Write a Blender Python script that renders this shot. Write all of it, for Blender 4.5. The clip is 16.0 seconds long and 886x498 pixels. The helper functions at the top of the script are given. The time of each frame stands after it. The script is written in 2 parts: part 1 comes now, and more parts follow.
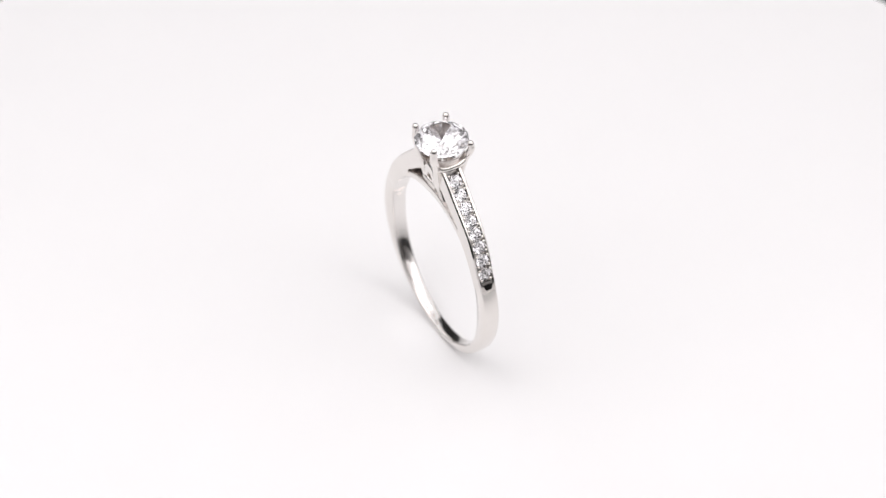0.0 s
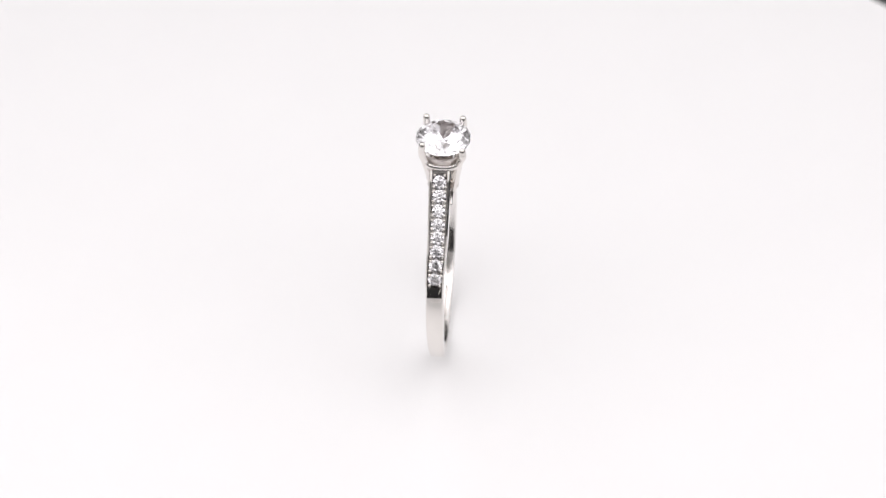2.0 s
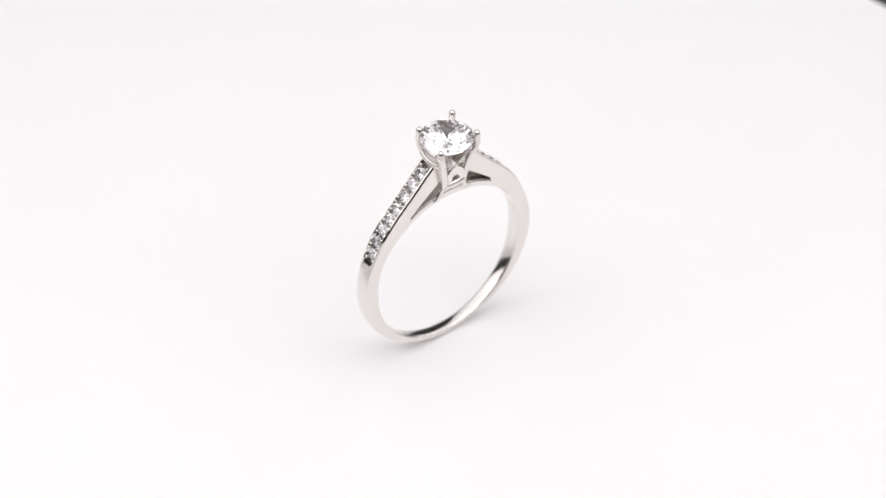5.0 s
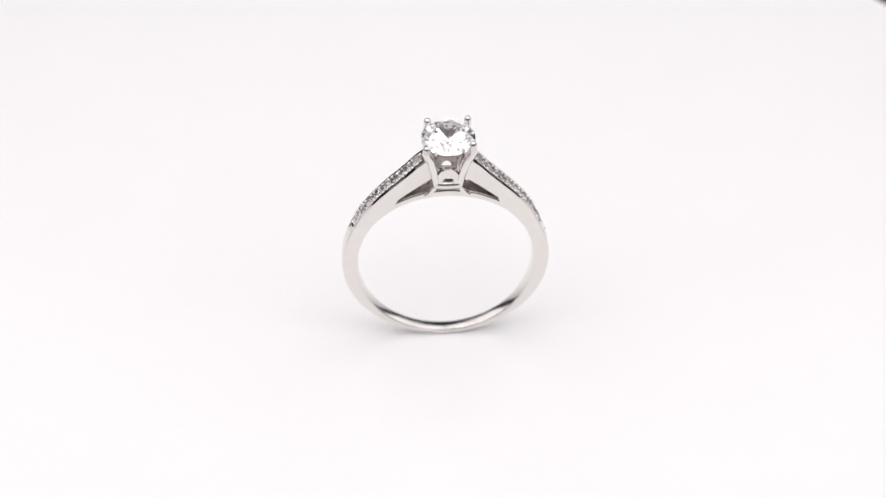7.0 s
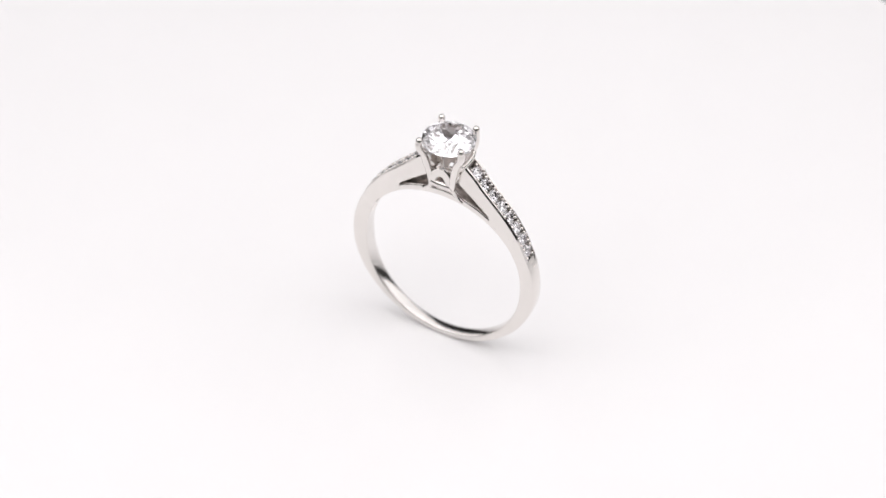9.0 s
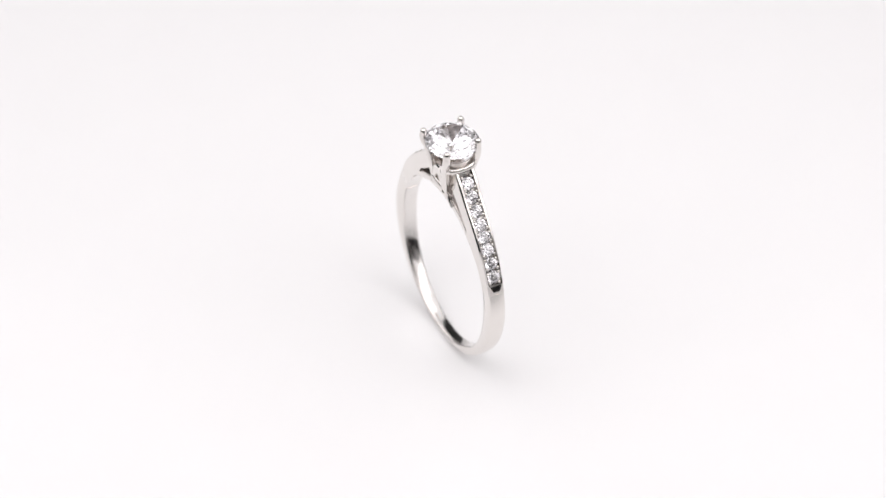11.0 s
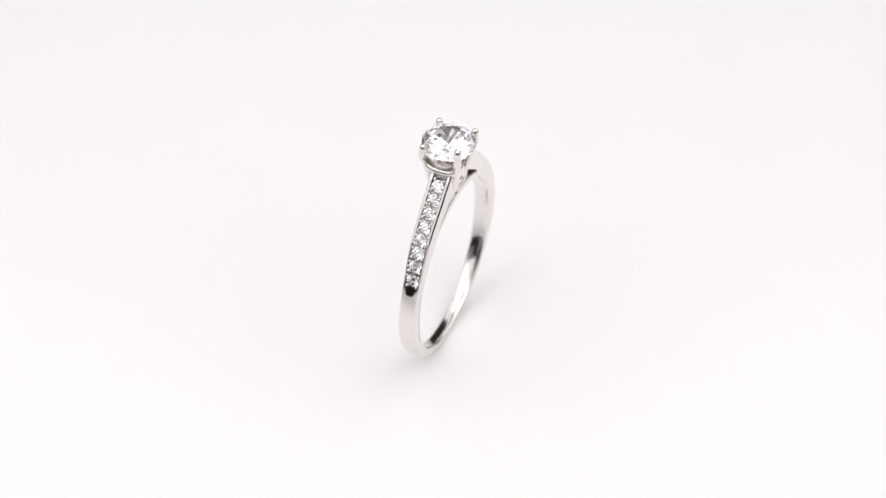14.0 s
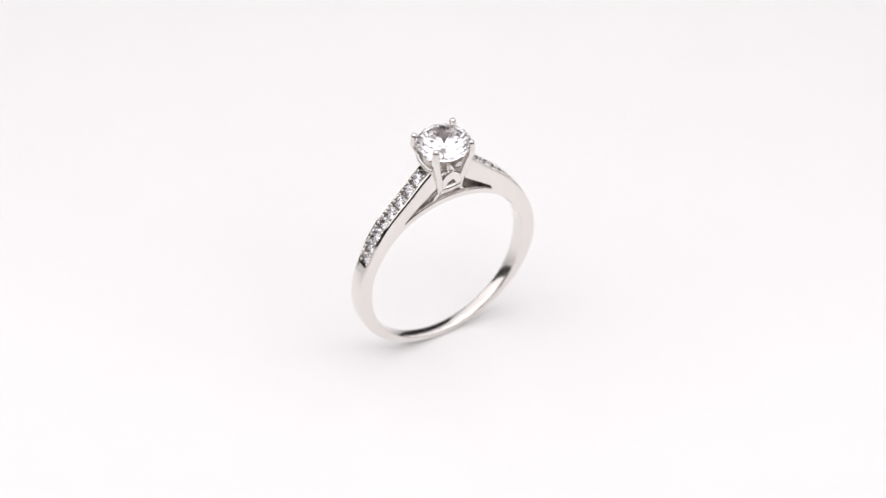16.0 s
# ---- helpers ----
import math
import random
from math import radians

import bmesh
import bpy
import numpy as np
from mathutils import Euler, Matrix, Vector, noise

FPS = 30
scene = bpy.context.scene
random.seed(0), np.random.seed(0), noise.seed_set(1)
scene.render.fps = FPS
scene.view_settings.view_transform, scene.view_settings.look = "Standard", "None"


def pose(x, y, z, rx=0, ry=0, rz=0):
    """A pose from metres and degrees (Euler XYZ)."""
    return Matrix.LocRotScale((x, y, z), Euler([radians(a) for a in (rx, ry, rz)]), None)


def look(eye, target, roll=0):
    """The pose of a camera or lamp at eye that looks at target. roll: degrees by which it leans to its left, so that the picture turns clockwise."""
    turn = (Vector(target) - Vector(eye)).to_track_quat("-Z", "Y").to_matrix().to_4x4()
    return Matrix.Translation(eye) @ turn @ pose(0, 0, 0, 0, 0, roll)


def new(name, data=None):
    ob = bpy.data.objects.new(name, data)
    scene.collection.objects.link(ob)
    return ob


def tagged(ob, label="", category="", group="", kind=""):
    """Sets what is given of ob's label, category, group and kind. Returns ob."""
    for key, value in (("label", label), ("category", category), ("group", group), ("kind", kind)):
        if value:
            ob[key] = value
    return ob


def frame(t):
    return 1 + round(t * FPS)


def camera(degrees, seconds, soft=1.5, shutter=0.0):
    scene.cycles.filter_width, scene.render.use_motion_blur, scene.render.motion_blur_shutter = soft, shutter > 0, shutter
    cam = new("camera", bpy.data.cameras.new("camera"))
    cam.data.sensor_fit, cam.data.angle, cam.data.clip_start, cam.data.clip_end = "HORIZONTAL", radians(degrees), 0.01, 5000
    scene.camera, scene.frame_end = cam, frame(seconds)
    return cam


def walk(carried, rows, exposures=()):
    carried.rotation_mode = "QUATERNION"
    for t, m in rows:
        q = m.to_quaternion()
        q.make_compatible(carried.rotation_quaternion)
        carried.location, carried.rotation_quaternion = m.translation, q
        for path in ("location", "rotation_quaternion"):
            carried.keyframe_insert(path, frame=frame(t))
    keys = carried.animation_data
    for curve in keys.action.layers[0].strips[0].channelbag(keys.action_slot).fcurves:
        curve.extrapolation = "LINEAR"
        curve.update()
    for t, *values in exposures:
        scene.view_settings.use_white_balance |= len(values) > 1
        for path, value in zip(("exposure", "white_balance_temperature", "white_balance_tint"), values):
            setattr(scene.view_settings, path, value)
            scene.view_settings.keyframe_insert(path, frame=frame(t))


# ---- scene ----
# camera: a long lens about 35 cm from the ring, looking down on it
PITCH, DIST = radians(42.411), 0.3503
TARGET = Vector((-0.000161, 0.0, 0.010855))
EYE = TARGET + DIST * Vector((0.0, -math.cos(PITCH), math.sin(PITCH)))
cam = camera(13.934, 16.0)
cam.data.dof.use_dof, cam.data.dof.focus_distance, cam.data.dof.aperture_fstop = True, 0.3405, 27.0
SHOT = look(EYE, TARGET, 0.792)
walk(cam, [(0.0, SHOT), (16.0, SHOT)])

# the cut stones need many inner reflections
scene.cycles.max_bounces, scene.cycles.glossy_bounces, scene.cycles.transmission_bounces = 24, 20, 20

# ---- light: a photo studio with soft boxes ----
scene.view_settings.exposure = 0.0
world = bpy.data.worlds.new("studio_air")
scene.world = world
world.use_nodes = True
world.node_tree.nodes["Background"].inputs["Color"].default_value = (0.9, 0.92, 1.0, 1)
world.node_tree.nodes["Background"].inputs["Strength"].default_value = 0.05


def soft_box(name, eye, target, wide, high, watts, colour=(1.0, 0.985, 0.975)):
    lamp = bpy.data.lights.new(name, "AREA")
    lamp.shape, lamp.size, lamp.size_y = "RECTANGLE", wide, high
    lamp.energy, lamp.color = watts, colour
    ob = new(name, lamp)
    ob.matrix_world = look(eye, target)
    return ob


WARM = (1.0, 0.972, 0.981)
soft_box("soft_box_side", (-0.41, 0.10, 0.465), (0.0, -0.05, 0.03), 0.98, 0.78, 2.340, WARM)
soft_box("soft_box_side", (0.41, 0.10, 0.465), (0.0, -0.05, 0.03), 0.98, 0.78, 2.310, WARM)
soft_box("soft_box_front", (-0.43, -0.36, 0.72), (0.0, 0.0, 0.04), 0.80, 0.75, 1.803, WARM)
soft_box("soft_box_front", (0.43, -0.36, 0.72), (0.0, 0.0, 0.04), 0.80, 0.75, 1.803, WARM)
soft_box("soft_box_top", (0.0, -0.12, 0.95), (0.0, -0.12, 0.0), 0.60, 0.90, 2.388, WARM)


# ---- materials ----
def nodes_of(name):
    m = bpy.data.materials.new(name)
    m.use_nodes = True
    return m, m.node_tree.nodes, m.node_tree.links, m.node_tree.nodes["Principled BSDF"]


def surface(name, colour, rough, metal=0.0, grain=2000.0, vary=0.04, bump=0.0, spec=0.5, ramp_rough=0.05):
    """Colour with two scales of variation, uneven gloss and fine relief."""
    m, nodes, links, bsdf = nodes_of(name)
    where = nodes.new("ShaderNodeTexCoord")
    fine = nodes.new("ShaderNodeTexNoise")
    fine.inputs["Scale"].default_value, fine.inputs["Detail"].default_value = grain, 6
    broad = nodes.new("ShaderNodeTexNoise")
    broad.inputs["Scale"].default_value, broad.inputs["Detail"].default_value = grain / 9.0, 3
    links.new(where.outputs["Object"], fine.inputs["Vector"])
    links.new(where.outputs["Object"], broad.inputs["Vector"])
    both = nodes.new("ShaderNodeMath")
    both.operation = "ADD"
    links.new(fine.outputs["Fac"], both.inputs[0])
    links.new(broad.outputs["Fac"], both.inputs[1])
    tone = nodes.new("ShaderNodeMapRange")
    tone.inputs["From Min"].default_value, tone.inputs["From Max"].default_value = 0.7, 1.3
    tone.inputs["To Min"].default_value, tone.inputs["To Max"].default_value = 1.0 - vary, 1.0 + vary
    links.new(both.outputs[0], tone.inputs["Value"])
    paint = nodes.new("ShaderNodeMix")
    paint.data_type, paint.blend_type = "RGBA", "MULTIPLY"
    paint.inputs["Factor"].default_value = 1.0
    paint.inputs["A"].default_value = (*colour, 1)
    links.new(tone.outputs["Result"], paint.inputs["B"])
    links.new(paint.outputs["Result"], bsdf.inputs["Base Color"])
    gloss = nodes.new("ShaderNodeMapRange")
    gloss.inputs["From Min"].default_value, gloss.inputs["From Max"].default_value = 0.35, 0.65
    gloss.inputs["To Min"].default_value, gloss.inputs["To Max"].default_value = rough, rough + ramp_rough
    links.new(broad.outputs["Fac"], gloss.inputs["Value"])
    links.new(gloss.outputs["Result"], bsdf.inputs["Roughness"])
    bsdf.inputs["Metallic"].default_value = metal
    bsdf.inputs["Specular IOR Level"].default_value = spec
    if bump:
        relief = nodes.new("ShaderNodeBump")
        relief.inputs["Strength"].default_value, relief.inputs["Distance"].default_value = bump, 0.0001
        links.new(fine.outputs["Fac"], relief.inputs["Height"])
        links.new(relief.outputs["Normal"], bsdf.inputs["Normal"])
    return m


def gem(name, ior):
    m, nodes, links, bsdf = nodes_of(name)
    bsdf.inputs["Base Color"].default_value = (0.975, 0.965, 1.0, 1)
    bsdf.inputs["Roughness"].default_value = 0.0
    bsdf.inputs["IOR"].default_value = ior
    bsdf.inputs["Transmission Weight"].default_value = 1.0
    return m


SILVER = surface("rhodium_plate", (0.785, 0.755, 0.728), 0.05, 1.0, 900.0, 0.02, 0.03, 0.5, 0.03)
BORE = surface("brushed_rhodium", (0.80, 0.775, 0.755), 0.13, 1.0, 1500.0, 0.03, 0.06, 0.5, 0.06)
SEAT = surface("cut_rhodium", (0.50, 0.48, 0.465), 0.17, 1.0, 3000.0, 0.10, 0.30)
RAW = surface("unpolished_casting", (0.52, 0.475, 0.45), 0.40, 1.0, 1500.0, 0.6, 1.0)
# grey of the added plates that imitate reflections under the centre stone
REFLECTION_GREY = surface("reflection_grey", (0.88, 0.84, 0.82), 0.36, 1.0, 3500.0, 0.22, 0.7)
GEM = gem("clear_zirconia", 2.2)
ACRYLIC = surface("white_acrylic", (0.875, 0.87, 0.875), 0.2, 0.0, 90.0, 0.006, 0.01, 0.25)
TABLE = surface("white_laminate", (0.72, 0.715, 0.71), 0.4, 0.0, 60.0, 0.03, 0.05)
BLACK = surface("black_plastic", (0.03, 0.03, 0.03), 0.45, 0.0, 400.0, 0.2, 0.1)
FLOORING = surface("grey_floor", (0.10, 0.09, 0.08), 0.5, 0.0, 60.0, 0.2, 0.1)
DARK_WALL = surface("dark_unseen_wall", (0.04, 0.04, 0.04), 0.8, 0.0, 30.0, 0.05, 0.1)
WALL = surface("white_unseen_wall", (0.80, 0.79, 0.79), 0.8, 0.0, 30.0, 0.05, 0.1)
CEILING = surface("ceiling_paint", (0.75, 0.75, 0.75), 0.8, 0.0, 30.0, 0.05, 0.1)

MM = 0.001


# ---- building helpers ----
def finish(bm, name, material, smooth=None):
    bmesh.ops.recalc_face_normals(bm, faces=bm.faces)
    mesh = bpy.data.meshes.new(name)
    bm.to_mesh(mesh)
    bm.free()
    mesh.materials.append(material)
    if smooth is not None:
        mesh.polygons.foreach_set("use_smooth", [True] * len(mesh.polygons))
        mesh.set_sharp_from_angle(angle=radians(smooth))
    return mesh


def part(name, bm, material, parent, label="", smooth=35):
    ob = new(name, finish(bm, name, material, smooth))
    ob.parent = parent
    return tagged(ob, label)


def loft(bm, loops, closed=False, strip=()):
    """Skin closed loops of points (millimetres), one after another, with flat ends."""
    rings = [[bm.verts.new(Vector(p) * MM) for p in loop] for loop in loops]
    n = len(rings[0])
    pairs = list(zip(rings, rings[1:])) + ([(rings[-1], rings[0])] if closed else [])
    for a, b in pairs:
        for i in range(n):
            made = bm.faces.new((a[i], a[(i + 1) % n], b[(i + 1) % n], b[i]))
            if i in strip:
                made.material_index = 1
    if not closed:
        bm.faces.new(rings[0])
        bm.faces.new(list(reversed(rings[-1])))
    return bm


def curve_points(points, steps):
    """A smooth run through the given points (Catmull-Rom)."""
    pts = [Vector(p) for p in points]
    pts = [2 * pts[0] - pts[1]] + pts + [2 * pts[-1] - pts[-2]]
    out = []
    for k in range(1, len(pts) - 2):
        a, b, c, d = pts[k - 1:k + 3]
        for s in range(steps):
            u = s / steps
            out.append(0.5 * (2 * b + (c - a) * u + (2 * a - 5 * b + 4 * c - d) * u ** 2 + (3 * b - a - 3 * c + d) * u ** 3))
    return out + [pts[-2]]


def rod(bm, path, radii, across=None, sides=12, flat=1.0):
    """A bar along a path of points in millimetres; flat < 1 makes it a strap, thin along 'across'."""
    loops = []
    for k, p in enumerate(path):
        ahead = (path[min(k + 1, len(path) - 1)] - path[max(k - 1, 0)]).normalized()
        side = ahead.cross(across if across else Vector((0.31, 0.2, 0.93))).normalized()
        other = ahead.cross(side).normalized()
        r = radii[k] if isinstance(radii, (list, tuple)) else radii
        loops.append([p + side * (r * math.cos(a)) + other * (r * flat * math.sin(a))
                      for a in (2 * math.pi * i / sides for i in range(sides))])
    return loft(bm, loops)


def ball(bm, centre, r, squash=1.0, u=14, v=9):
    m = Matrix.Translation(Vector(centre) * MM) @ Matrix.Diagonal((r * MM, r * MM, r * MM * squash, 1))
    bmesh.ops.create_uvsphere(bm, u_segments=u, v_segments=v, radius=1.0, matrix=m)
    return bm


def brilliant(bm, r, crown=0.35, table=0.56, deep=0.86, m=Matrix()):
    """A round brilliant cut of radius r metres: table, stars, kites, girdle and pavilion, girdle at the origin."""
    cut, girdle = math.cos(math.pi / 8), 0.035

    def at(rho, k, z):
        a = k * math.pi / 8
        return bm.verts.new(m @ Vector((r * rho * math.cos(a), r * rho * math.sin(a), r * z)))
    t = [at(table, 2 * k, crown + girdle) for k in range(8)]
    b = [at(0.80, 2 * k + 1, girdle + crown * (1 - 0.80 * cut) / (1 - table)) for k in range(8)]
    g = [at(1.0, j, girdle) for j in range(16)]
    h = [at(1.0, j, -girdle) for j in range(16)]
    p = [at(0.24, 2 * k + 1, -girdle - deep * (1 - 0.24 * cut)) for k in range(8)]
    c = bm.verts.new(m @ Vector((0, 0, r * (-girdle - deep))))
    face = bm.faces.new
    face(t)
    for k in range(8):
        n = (k + 1) % 8
        e, f, d = 2 * k, 2 * k + 1, (2 * k + 2) % 16
        face((t[k], b[k], t[n]))
        face((t[k], b[k - 1], g[e], b[k]))
        face((b[k], g[e], g[f]))
        face((b[k], g[f], g[d]))
        face((g[e], h[e], h[f], g[f]))
        face((g[f], h[f], h[d], g[d]))
        face((p[k], h[f], h[e]))
        face((p[k], h[d], h[f]))
        face((c, p[k], h[e], p[k - 1]))
    return bm


# ---- the room ----
def box_mesh(name, lo, hi, material, bevel=0.0):
    bm = bmesh.new()
    size = Vector(hi) - Vector(lo)
    bmesh.ops.create_cube(bm, size=1.0, matrix=Matrix.Translation((Vector(lo) + Vector(hi)) / 2) @ Matrix.Diagonal((*size, 1)))
    if bevel:
        bmesh.ops.bevel(bm, geom=bm.edges[:], offset=bevel, segments=3, affect="EDGES", profile=0.5)
    return finish(bm, name, material, 40 if bevel else None)


def setting(name, lo, hi, material, label, bevel=0.0):
    return tagged(new(name, box_mesh(name, lo, hi, material, bevel)), label, kind="structure")


def build_room():
    x, y, top, low = 0.95, 1.0, 1.25, -0.770
    setting("floor", (-x, -y, low - 0.1), (x, y, low), FLOORING, "dark grey studio floor")
    setting("ceiling", (-x - 0.1, -y - 0.1, top), (x + 0.1, y + 0.1, top + 0.1), CEILING, "plain white studio ceiling")
    # walls out of view; dark and white parts shape reflections in metal and stone
    setting("wall_north", (-x, y, low), (x, y + 0.1, top), DARK_WALL, "unseen dark wall, set for reflections in the ring")
    setting("wall_south", (-x, -y - 0.1, 0.55), (x, -y, top), WALL, "unseen white upper half of a wall, set for reflections in the ring")
    setting("wall_south_1", (-x, -y - 0.1, low), (x, -y, 0.55), DARK_WALL, "unseen dark lower half of a wall, set for reflections in the ring")
    for name, lo, hi in (("wall_east", (x, -y), (x + 0.1, y)), ("wall_west", (-x - 0.1, -y), (-x, y))):
        setting(name, (*lo, 0.24), (*hi, top), WALL, "unseen white upper part of a side wall, set for reflections in the ring")
        setting(name + "_1", (*lo, low), (*hi, 0.24), DARK_WALL, "unseen dark lower part of a side wall, set for reflections in the ring")


def build_table():
    table = tagged(new("table"), "white laminate work table under a turntable", "table")
    table.matrix_basis = pose(0, 0, -0.020)
    top = new("tabletop", box_mesh("tabletop", (-0.7, -0.45, -0.03), (0.7, 0.45, 0.0), TABLE, 0.003))
    top.parent = table
    leg = box_mesh("leg", (-0.025, -0.025, -0.75), (0.025, 0.025, -0.03), TABLE, 0.002)
    for sx in (-0.64, 0.64):
        for sy in (-0.39, 0.39):
            ob = new("leg", leg)
            ob.parent, ob.location = table, (sx, sy, 0)
    return table


PLATTER_R, PLATTER_OFF, PLATTER_TURN = 71.9, 0.9, -7.8   # millimetres, degrees


def disc(bm, r, top, low, edge, off=0.0, n=160):
    loops = []
    for q, z in ((r - edge, top), (r - 0.3 * edge, top - 0.3 * edge), (r, top - edge), (r, low + edge), (r - edge, low)):
        loops.append([(off + q * math.cos(2 * math.pi * i / n), q * math.sin(2 * math.pi * i / n), z) for i in range(n)])
    return loft(bm, loops)


def build_turntable():
    table = tagged(new("turntable"), "small turntable with a glossy white disc on a black base", "turntable")
    part("base", disc(bmesh.new(), 92.0, -5.2, -20.0, 1.5), BLACK, table, "black plastic base", 50)
    part("spindle", disc(bmesh.new(), 9.0, -4.0, -5.4, 0.2), BLACK, table, "", 50)
    return part("platter", disc(bmesh.new(), PLATTER_R, 0.0, -4.0, 0.4, PLATTER_OFF), ACRYLIC, table, "round glossy white acrylic disc", 50)


# ---- the ring (millimetres; origin at its lowest point, x along the shoulders) ----
INNER, OUTER, CENTRE = 8.5, 10.02, 9.80
STONES = [(3.03, 11.95), (3.92, 10.95), (4.88, 9.97), (5.82, 9.02), (6.66, 8.10), (7.43, 7.08), (8.16, 5.95), (8.72, 4.68)]


def around(a, r):
    """A point of the ring's plane at a degrees from its lowest point."""
    return Vector((r * math.sin(radians(a)), 0, CENTRE - r * math.cos(radians(a))))


def band_loop(inner, outer, half, crown=0.05):
    """Rounded section from the inner to the outer point, with a slightly domed bore."""
    up = outer - inner
    long = up.length
    up.normalize()
    shape = [(0.10, -half), (0.03, -half + 0.06), (0.0 - crown * 0.3, -half + 0.22), (-crown, 0.0), (0.0 - crown * 0.3, half - 0.22), (0.03, half - 0.06), (0.10, half),
             (long - 0.22, half), (long - 0.08, half - 0.05), (long - 0.015, half - 0.17), (long + 0.02, 0.0), (long - 0.015, -half + 0.17), (long - 0.08, -half + 0.05), (long - 0.22, -half)]
    return [inner + up * a + Vector((0, b, 0)) for a, b in shape]


def brush_bore(bm, slot):
    """Give the faces that lie on the ring's bore the brushed finish."""
    for face in bm.faces:
        if all(math.hypot(v.co.x, v.co.z - CENTRE * MM) < 8.56 * MM for v in face.verts):
            face.material_index = slot


def build_shank(ring):
    bm = bmesh.new()
    loops = []
    for k in range(97):
        a = -108 + 216 * k / 96
        low = max(0.0, math.cos(radians(a))) ** 1.5       # slimmer towards the lowest point
        half = 0.82 - 0.24 * low
        loops.append(band_loop(around(a, INNER + 0.60 * low), around(a, OUTER - 0.22 * min(1.0, 1.6 * low)), half))
    loft(bm, loops, strip=(1, 2, 3, 4))
    shank = part("shank", bm, SILVER, ring, "plain polished silver band", 50)
    shank.data.materials.append(BORE)
    return shank


def build_hallmark(shank):
    """A tiny stamped mark inside the band: three plain bars."""
    bm = bmesh.new()
    for k in range(3):
        a = -106.5 + 2.2 * k
        m = Matrix.Translation(around(a, INNER - 0.06) * MM) @ pose(0, 0, 0, 0, -a, 0) @ Matrix.Diagonal((0.16 * MM, 0.42 * MM, 0.03 * MM, 1))
        bmesh.ops.create_cube(bm, size=1.0, matrix=m)
    return part("hallmark", bm, SILVER, shank, "tiny stamped mark", None)


def shoulder_edges():
    """Lower and upper edge of a shoulder in the ring's plane, station by station."""
    upper = [around(a, OUTER) for a in (108, 110.4, 113.8, 114.2)]
    tops = [Vector((x, 0, z + CENTRE)) for x, z in STONES]
    run = curve_points(list(reversed(tops)), 6)
    for k, p in enumerate(run):
        t = (run[min(k + 1, len(run) - 1)] - run[max(k - 1, 0)]).normalized()
        upper.append(p + Vector((-t.z, 0, t.x)) * -0.14)
    upper += [Vector((2.55, 0, CENTRE + 12.56)), Vector((2.05, 0, CENTRE + 13.05))]
    n = len(upper)
    arc = [around(108 + (147.5 - 108) * k / 20, INNER) for k in range(21)]
    strut = [Vector((4.78, 0, CENTRE + 7.95)), Vector((3.1, 0, CENTRE + 9.40)), Vector((1.4, 0, CENTRE + 10.78))]
    fine = []
    chain = arc[:-2] + strut
    for p, q in zip(chain, chain[1:]):
        fine += [p.lerp(q, u / 8) for u in range(8)]
    fine.append(chain[-1])
    lower, at = [], 0
    for k, p in enumerate(upper):
        if k == 0:
            lower.append(fine[0])
            continue
        a, b = upper[max(k - 1, 0)], upper[min(k + 1, n - 1)]
        t = (b - a).normalized()
        best = min(range(at, len(fine)), key=lambda i: abs((fine[i] - p).dot(t)))
        at = best
        lower.append(fine[best])
    lower[-1] = chain[-1]
    return lower, upper


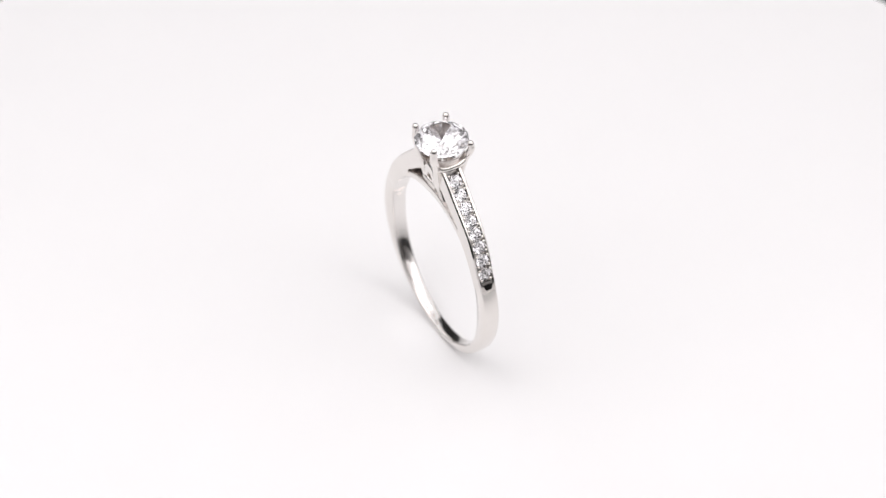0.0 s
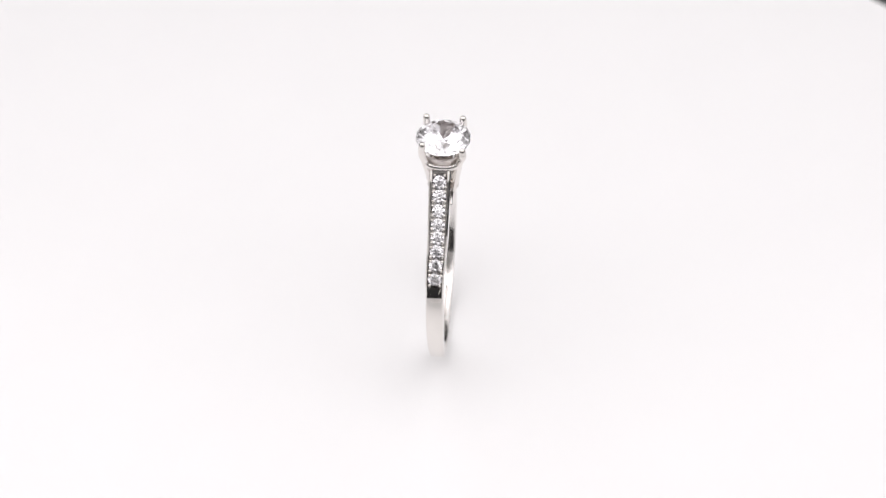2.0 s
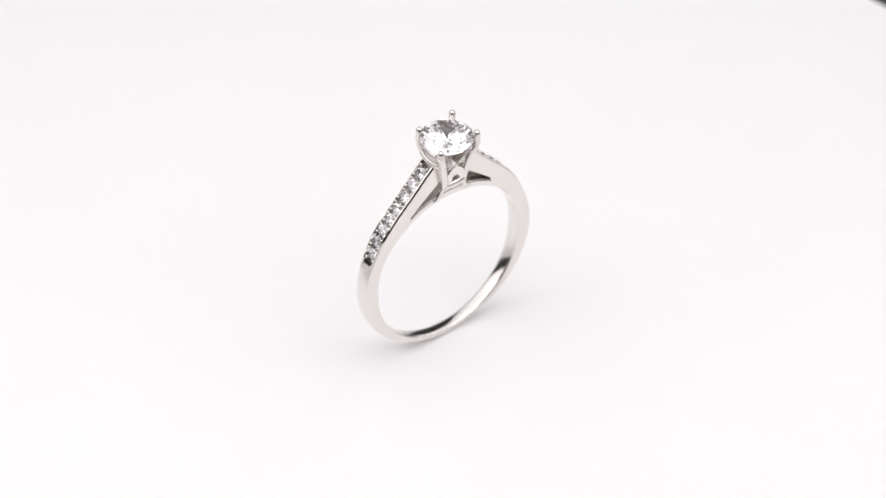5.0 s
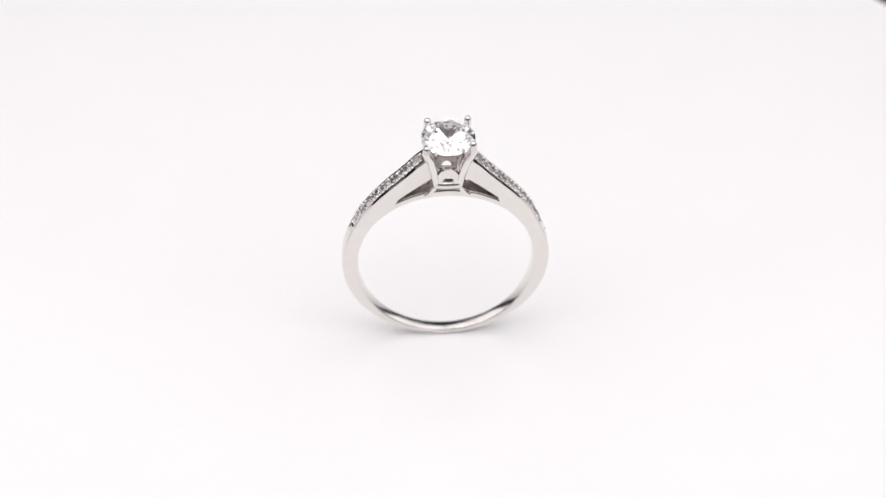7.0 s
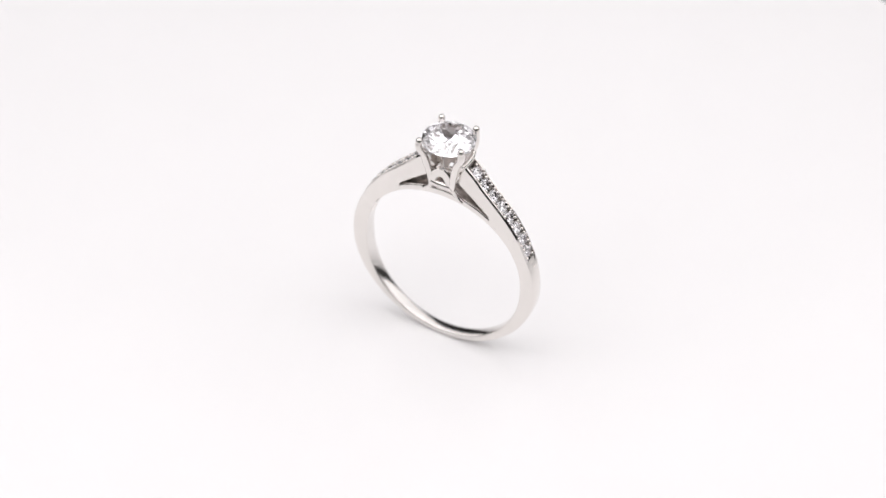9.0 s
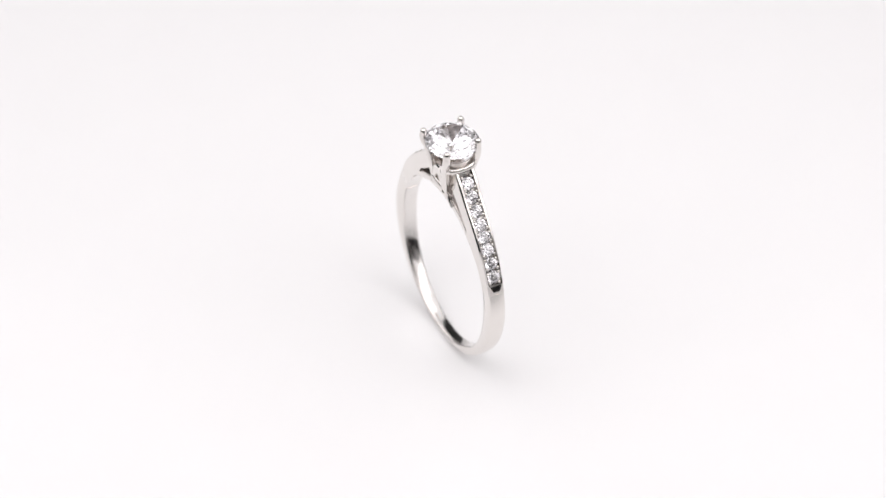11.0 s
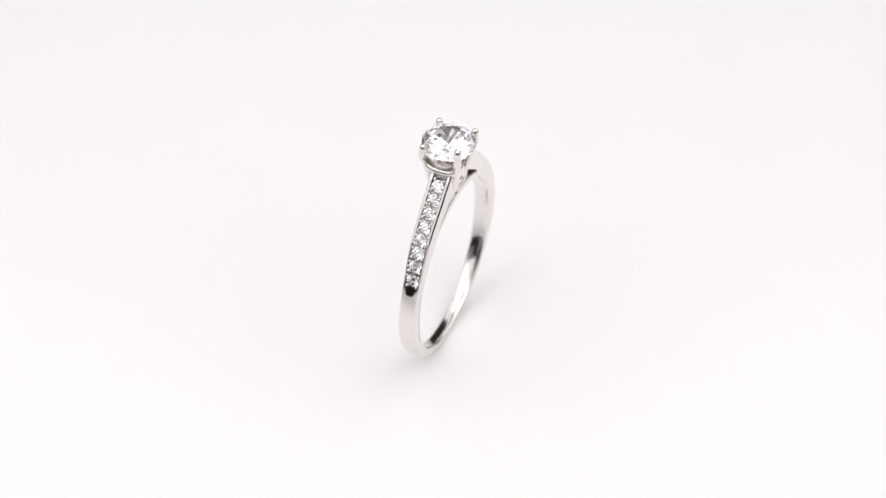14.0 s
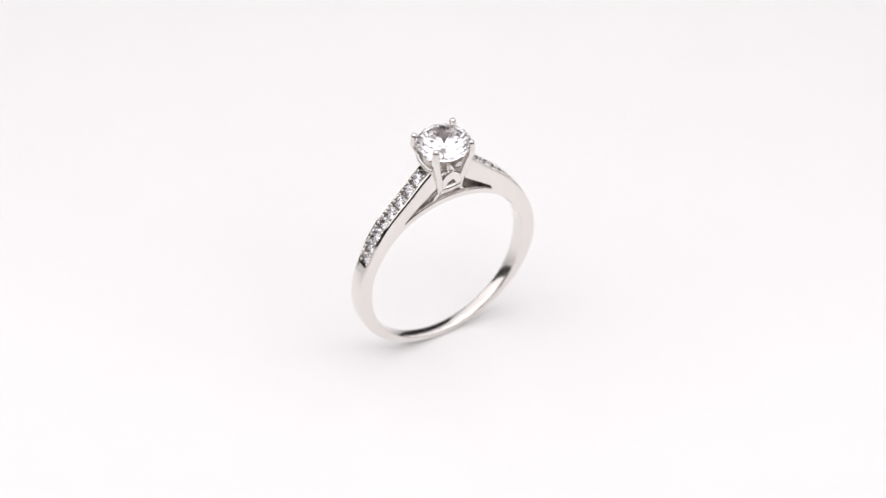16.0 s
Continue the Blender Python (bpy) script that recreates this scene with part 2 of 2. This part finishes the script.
def build_shoulder(ring, side):
    aside = 0.19 if side > 0 else 0.12      # the shoulders stand a little off the band's middle
    lower, upper = shoulder_edges()

    def lean(f):
        u = min(1.0, f / 0.5)
        return u * u * (3 - 2 * u)

    bm, loops = bmesh.new(), []
    n = len(upper)
    for k, (lo, hi) in enumerate(zip(lower, upper)):
        up = (hi - lo)
        long = up.length
        up.normalize()
        f = k / (n - 1)
        half = 0.82 + 0.03 * min(1.0, k / 4) + 0.19 * f
        deep = 0.0 if k < 2 else 0.10 if k == 2 else 0.80 if k < n - 2 else 0.45
        rail = {0: 0.60, 1: 0.42, 2: 0.20}.get(k, 0.15 + 0.17 * f)
        shape = [(0.08, -half), (0.0, -half + 0.08), (0.0, half - 0.08), (0.08, half),
                 (long - 0.14, half), (long, half - 0.12), (long, half - rail), (long - deep, half - rail - 0.05),
                 (long - deep, -half + rail + 0.05), (long, -half + rail), (long, -half + 0.12), (long - 0.14, -half)]
        loop = [lo + up * a + Vector((0, b + aside * lean(f), 0)) for a, b in shape]
        loops.append([Vector((side * p.x, p.y, p.z)) for p in loop])
    loft(bm, loops[:3])
    loft(bm, loops[2:24], strip=(7,))
    low_strip = len(bm.faces)
    loft(bm, loops[23:], strip=(7,))
    bm.faces.ensure_lookup_table()
    for k in range(len(loops) - 24):
        bm.faces[low_strip + 12 * k + 1].material_index = 2
    bmesh.ops.remove_doubles(bm, verts=bm.verts, dist=1e-7)
    brush_bore(bm, 3)
    shoulder = part("shoulder", bm, SILVER, ring, "silver shoulder with a channel of small stones", 28)
    shoulder.data.materials.append(SEAT)
    shoulder.data.materials.append(RAW)
    shoulder.data.materials.append(BORE)
    for k, (x, z) in enumerate(STONES):
        shift = aside * lean((4 + 6 * (7 - k)) / 46)
        slide = Matrix.Translation((0, shift * MM, 0))
        here = Vector((x, 0, z + CENTRE))
        a, b = STONES[max(k - 1, 0)], STONES[min(k + 1, 7)]
        t = Vector((b[0] - a[0], 0, b[1] - a[1])).normalized()
        out = Vector((-t.z, 0, t.x))
        turn = Matrix((t, Vector((0, 1, 0)), out)).transposed()
        if turn.determinant() < 0:
            turn = Matrix((-t, Vector((0, 1, 0)), out)).transposed()
        place = Matrix.Translation((here - out * 0.12) * MM) @ turn.to_4x4() @ pose(0, 0, 0, random.uniform(-7, 7), random.uniform(-7, 7), random.uniform(0, 45))
        if side < 0:
            place = Matrix.Rotation(math.pi, 4, "Z") @ place
        stone = new("pave_stone", PAVE)
        stone.parent, stone.matrix_basis = shoulder, slide @ place
        if k < 7:
            nxt = Vector((STONES[k + 1][0], 0, STONES[k + 1][1] + CENTRE))
            mid = (here + nxt) / 2
            for s in (-1, 1):
                seat = new("bead_seat", SEAT_BLOCK)
                seat.parent = shoulder
                along = (nxt - here).normalized()
                axes = Matrix((along, Vector((0, 1, 0)), along.cross(Vector((0, 1, 0))))).transposed().to_4x4()
                half_turn = Matrix.Rotation(math.pi, 4, "Z") if side < 0 else Matrix()
                seat.matrix_basis = slide @ half_turn @ Matrix.Translation(mid * MM) @ axes @ (Matrix.Rotation(math.pi, 4, "Z") if s > 0 else Matrix())
                for e in (-0.22, 0.22):
                    at = mid + t * e + Vector((0, s * 0.56, 0)) + out * 0.06
                    bead = new("bead", BEAD)
                    bead.parent = shoulder
                    bead.location = Vector((side * at.x, at.y + shift, at.z)) * MM
    for k, e in ((0, -0.66), (7, 0.54)):
        x, z = STONES[k]
        a, b = STONES[max(k - 1, 0)], STONES[min(k + 1, 7)]
        t = Vector((b[0] - a[0], 0, b[1] - a[1])).normalized()
        for s in (-1, 1):
            at = Vector((x, 0, z + CENTRE)) + t * e + Vector((0, s * 0.48, 0))
            bead = new("bead", BEAD)
            bead.parent = shoulder
            bead.location = Vector((side * at.x, at.y + aside * lean((4 + 6 * (7 - k)) / 46), at.z)) * MM
    return shoulder


def build_bridge(ring):
    bm, loops = bmesh.new(), []
    for k in range(41):
        a = 140 + 80 * k / 40
        loops.append(band_loop(around(a, INNER - 0.22 * math.cos(radians(2.2 * (a - 180)))), around(a, 9.14), 0.90, 0.03))
    loft(bm, loops, strip=(8, 9, 10, 11))
    brush_bore(bm, 2)
    bridge = part("bridge", bm, SILVER, ring, "thin silver arch under the setting", 50)
    bridge.location.y = 0.15 * MM
    bridge.data.materials.append(RAW)
    bridge.data.materials.append(BORE)
    return bridge


HEAD_X = 0.06
# claw tips: x, y, height over the bore's centre
TIPS = ((2.16, 1.92, 15.20), (1.86, -1.86, 15.55), (-2.23, 1.72, 15.52), (-1.94, -1.70, 15.86))


def build_head(ring):
    off = Matrix.Translation((HEAD_X * MM, 0.38 * MM, 0))

    def piece(name, bm, material, label, smooth):
        ob = part(name, bm, material, ring, label, smooth)
        ob.matrix_basis = off
        return ob

    for tx, ty, top in TIPS:
        sx, sy = math.copysign(1, tx), math.copysign(1, ty)
        pts = [(sx * 1.10, sy * 1.02, 9.85), (sx * 1.22, sy * 1.16, 10.7), (sx * 1.43, sy * 1.34, 12.0), (sx * 1.78, sy * 1.58, 13.4),
               (tx * 1.01, ty * 1.01, 14.45), (tx * 1.0, ty * 1.0, top - 0.10)]
        path = curve_points([(x, y, z + CENTRE) for x, y, z in pts], 5)
        n = len(path)
        radii = [0.345 + 0.07 * math.sin(math.pi * k / (n - 1)) + 0.01 * k / (n - 1) for k in range(n)]
        bm = bmesh.new()
        rod(bm, path, radii, Vector((sx, sy, 0)).normalized(), 14, 0.86)
        prong = piece("prong", bm, SILVER, "polished silver claw with a rounded tip", 60)
        bm = bmesh.new()
        ball(bm, (tx, ty, top + CENTRE - 0.16), 0.345, 1.3, 20, 14)
        part("claw_tip", bm, SILVER, prong, "", 80)
        bm = bmesh.new()
        foot = curve_points([(sx * 2.1, sy * 0.66, 8.55 + CENTRE), (sx * 1.62, sy * 0.74, 8.98 + CENTRE), (sx * 1.30, sy * 0.87, 9.48 + CENTRE), (sx * 1.12, sy * 1.0, 10.1 + CENTRE)], 5)
        rod(bm, foot, 0.25, Vector((0, 1, 0)), 12, 1.1)
        part("foot", bm, SILVER, prong, "", 60)
    # milled gallery rails over the shoulders
    for sx in (-1, 1):
        pts = [(1.66, -1.62, 13.75), (1.90, -1.42, 13.22), (2.08, -0.8, 13.02), (2.12, 0, 12.98), (2.08, 0.8, 13.02), (1.90, 1.42, 13.22), (1.66, 1.62, 13.75)]
        path = curve_points([(sx * x - HEAD_X * 0.5, y, z + CENTRE) for x, y, z in pts], 5)
        bm = bmesh.new()
        rod(bm, path, 0.27, Vector((0, 0, 1)), 10, 1.2)
        rail = piece("gallery_rail", bm, SILVER, "milled silver gallery rail", 60)
        for k in range(3, len(path) - 3, 2):
            grain = new("milgrain_bead", BEAD_SMALL)
            grain.parent = rail
            grain.location = (path[k] + Vector((sx * 0.15, 0, 0.20))) * MM
        # added grey plate under the girdle, imitating reflections in the stone's lower facets
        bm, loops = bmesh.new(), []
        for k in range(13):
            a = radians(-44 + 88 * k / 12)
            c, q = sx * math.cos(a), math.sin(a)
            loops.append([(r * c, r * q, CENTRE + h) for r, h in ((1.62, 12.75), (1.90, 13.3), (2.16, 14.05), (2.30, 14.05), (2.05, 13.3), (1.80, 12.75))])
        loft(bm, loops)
        piece("reflection_plate", bm, REFLECTION_GREY, "added rough grey plate imitating reflections in the stone", 60)
    # half-moon plates with a hole between the claws
    for sy in (-1, 1):
        bm, loops = bmesh.new(), []
        for k in range(25):
            a = math.pi * k / 24
            c, s = math.cos(a), math.sin(a)
            loops.append([(rx * c, sy * (1.22 + d), CENTRE + 10.48 + rz * s)
                          for rx, rz, d in ((0.50, 0.78, -0.14), (0.54, 0.83, -0.2), (1.22, 1.74, -0.2), (1.28, 1.84, -0.13),
                                            (1.28, 1.84, 0.13), (1.22, 1.74, 0.2), (0.54, 0.83, 0.2), (0.50, 0.78, 0.14))])
        loft(bm, loops, strip=(0, 1, 2))
        plate = piece("half_moon", bm, SILVER, "silver half-moon plate with an opening", 25)
        plate.data.materials.append(RAW)
        bm = bmesh.new()
        pts = [(-1.2, 10.30), (-0.7, 10.22), (0, 10.19), (0.7, 10.22), (1.2, 10.30)]
        rod(bm, curve_points([(x, sy * 1.20, z + CENTRE - 0.05) for x, z in pts], 4), 0.40, Vector((0, 1, 0)), 12, 0.72)
        part("base_bar", bm, SILVER, plate, "", 60)
    # the centre stone
    bm = bmesh.new()
    brilliant(bm, 2.60 * MM, 0.25, 0.62, 0.82)
    stone = piece("centre_stone", bm, GEM, "large clear round brilliant-cut stone", None)
    stone.matrix_basis = off @ pose(0, 0, (CENTRE + 14.95) * MM, 0, 0, 11)
    return stone


def build_ring():
    ring = tagged(new("ring"), "silver engagement ring with one large clear stone, standing on white acrylic", "ring")
    build_hallmark(build_shank(ring))
    build_bridge(ring)
    for side in (1, -1):
        build_shoulder(ring, side)
    build_head(ring)
    return ring


bm = bmesh.new()
brilliant(bm, 0.65 * MM)
PAVE = finish(bm, "pave_stone", GEM)
bm = bmesh.new()
ball(bm, (0, 0, 0), 0.17, 1.0, 9, 7)
BEAD = finish(bm, "bead", SILVER, 80)
bm = bmesh.new()
ball(bm, (0, 0, 0), 0.08, 1.0, 8, 6)
BEAD_SMALL = finish(bm, "milgrain_bead", SILVER, 80)

bm = bmesh.new()
loft(bm, [[(-0.46, -0.74, z), (0.46, -0.74, z), (0.40, -0.58, z), (0.14, -0.42, z), (0.0, -0.16, z), (-0.14, -0.42, z), (-0.40, -0.58, z)] for z in (-0.78, -0.24)])
SEAT_BLOCK = finish(bm, "bead_seat", SEAT)

build_room()
build_table()
PLATTER = build_turntable()
RING = build_ring()


# ---- what moves: the turntable carries the ring round ----
# seconds, sideways shift in millimetres, turn correction in degrees, fitted to the camera's view
VIEW_FIT = ((0.0, -0.057, 0.22), (1.0, -0.096, -0.09), (2.0, -0.016, -0.34), (3.0, 0.064, -0.06), (4.0, 0.049, 0.36), (6.5, -0.046, -0.06),
          (8.0, -0.116, -0.10), (9.0, -0.111, -0.10), (11.5, 0.240, 0.10), (12.5, 0.107, 0.05), (14.0, 0.107, 0.25), (16.0, -0.124, -0.22))


def turn_at(t):
    """Degrees by which the turntable has turned: an almost even run."""
    u = t - 8.0
    return -192.052 - 16.6598 * u - 0.02832 * u * u - 0.00016 * u ** 3 + float(np.interp(t, [w[0] for w in VIEW_FIT], [w[2] for w in VIEW_FIT]))


def motions():
    ring_rows, platter_rows = [], []
    for t in (0.5 * k for k in range(33)):
        spin = pose(0, 0, 0, 0, 0, turn_at(t))
        aside = float(np.interp(t, [w[0] for w in VIEW_FIT], [w[1] for w in VIEW_FIT])) * MM
        ring_rows.append((t, pose(aside, 0, 0) @ spin @ pose(-0.000022, -0.00002, 0.000015, 1.485, -0.738, 0)))
        platter_rows.append((t, spin @ pose(0, 0, 0, 0, 0, PLATTER_TURN)))
    walk(RING, ring_rows)
    walk(PLATTER, platter_rows)


motions()
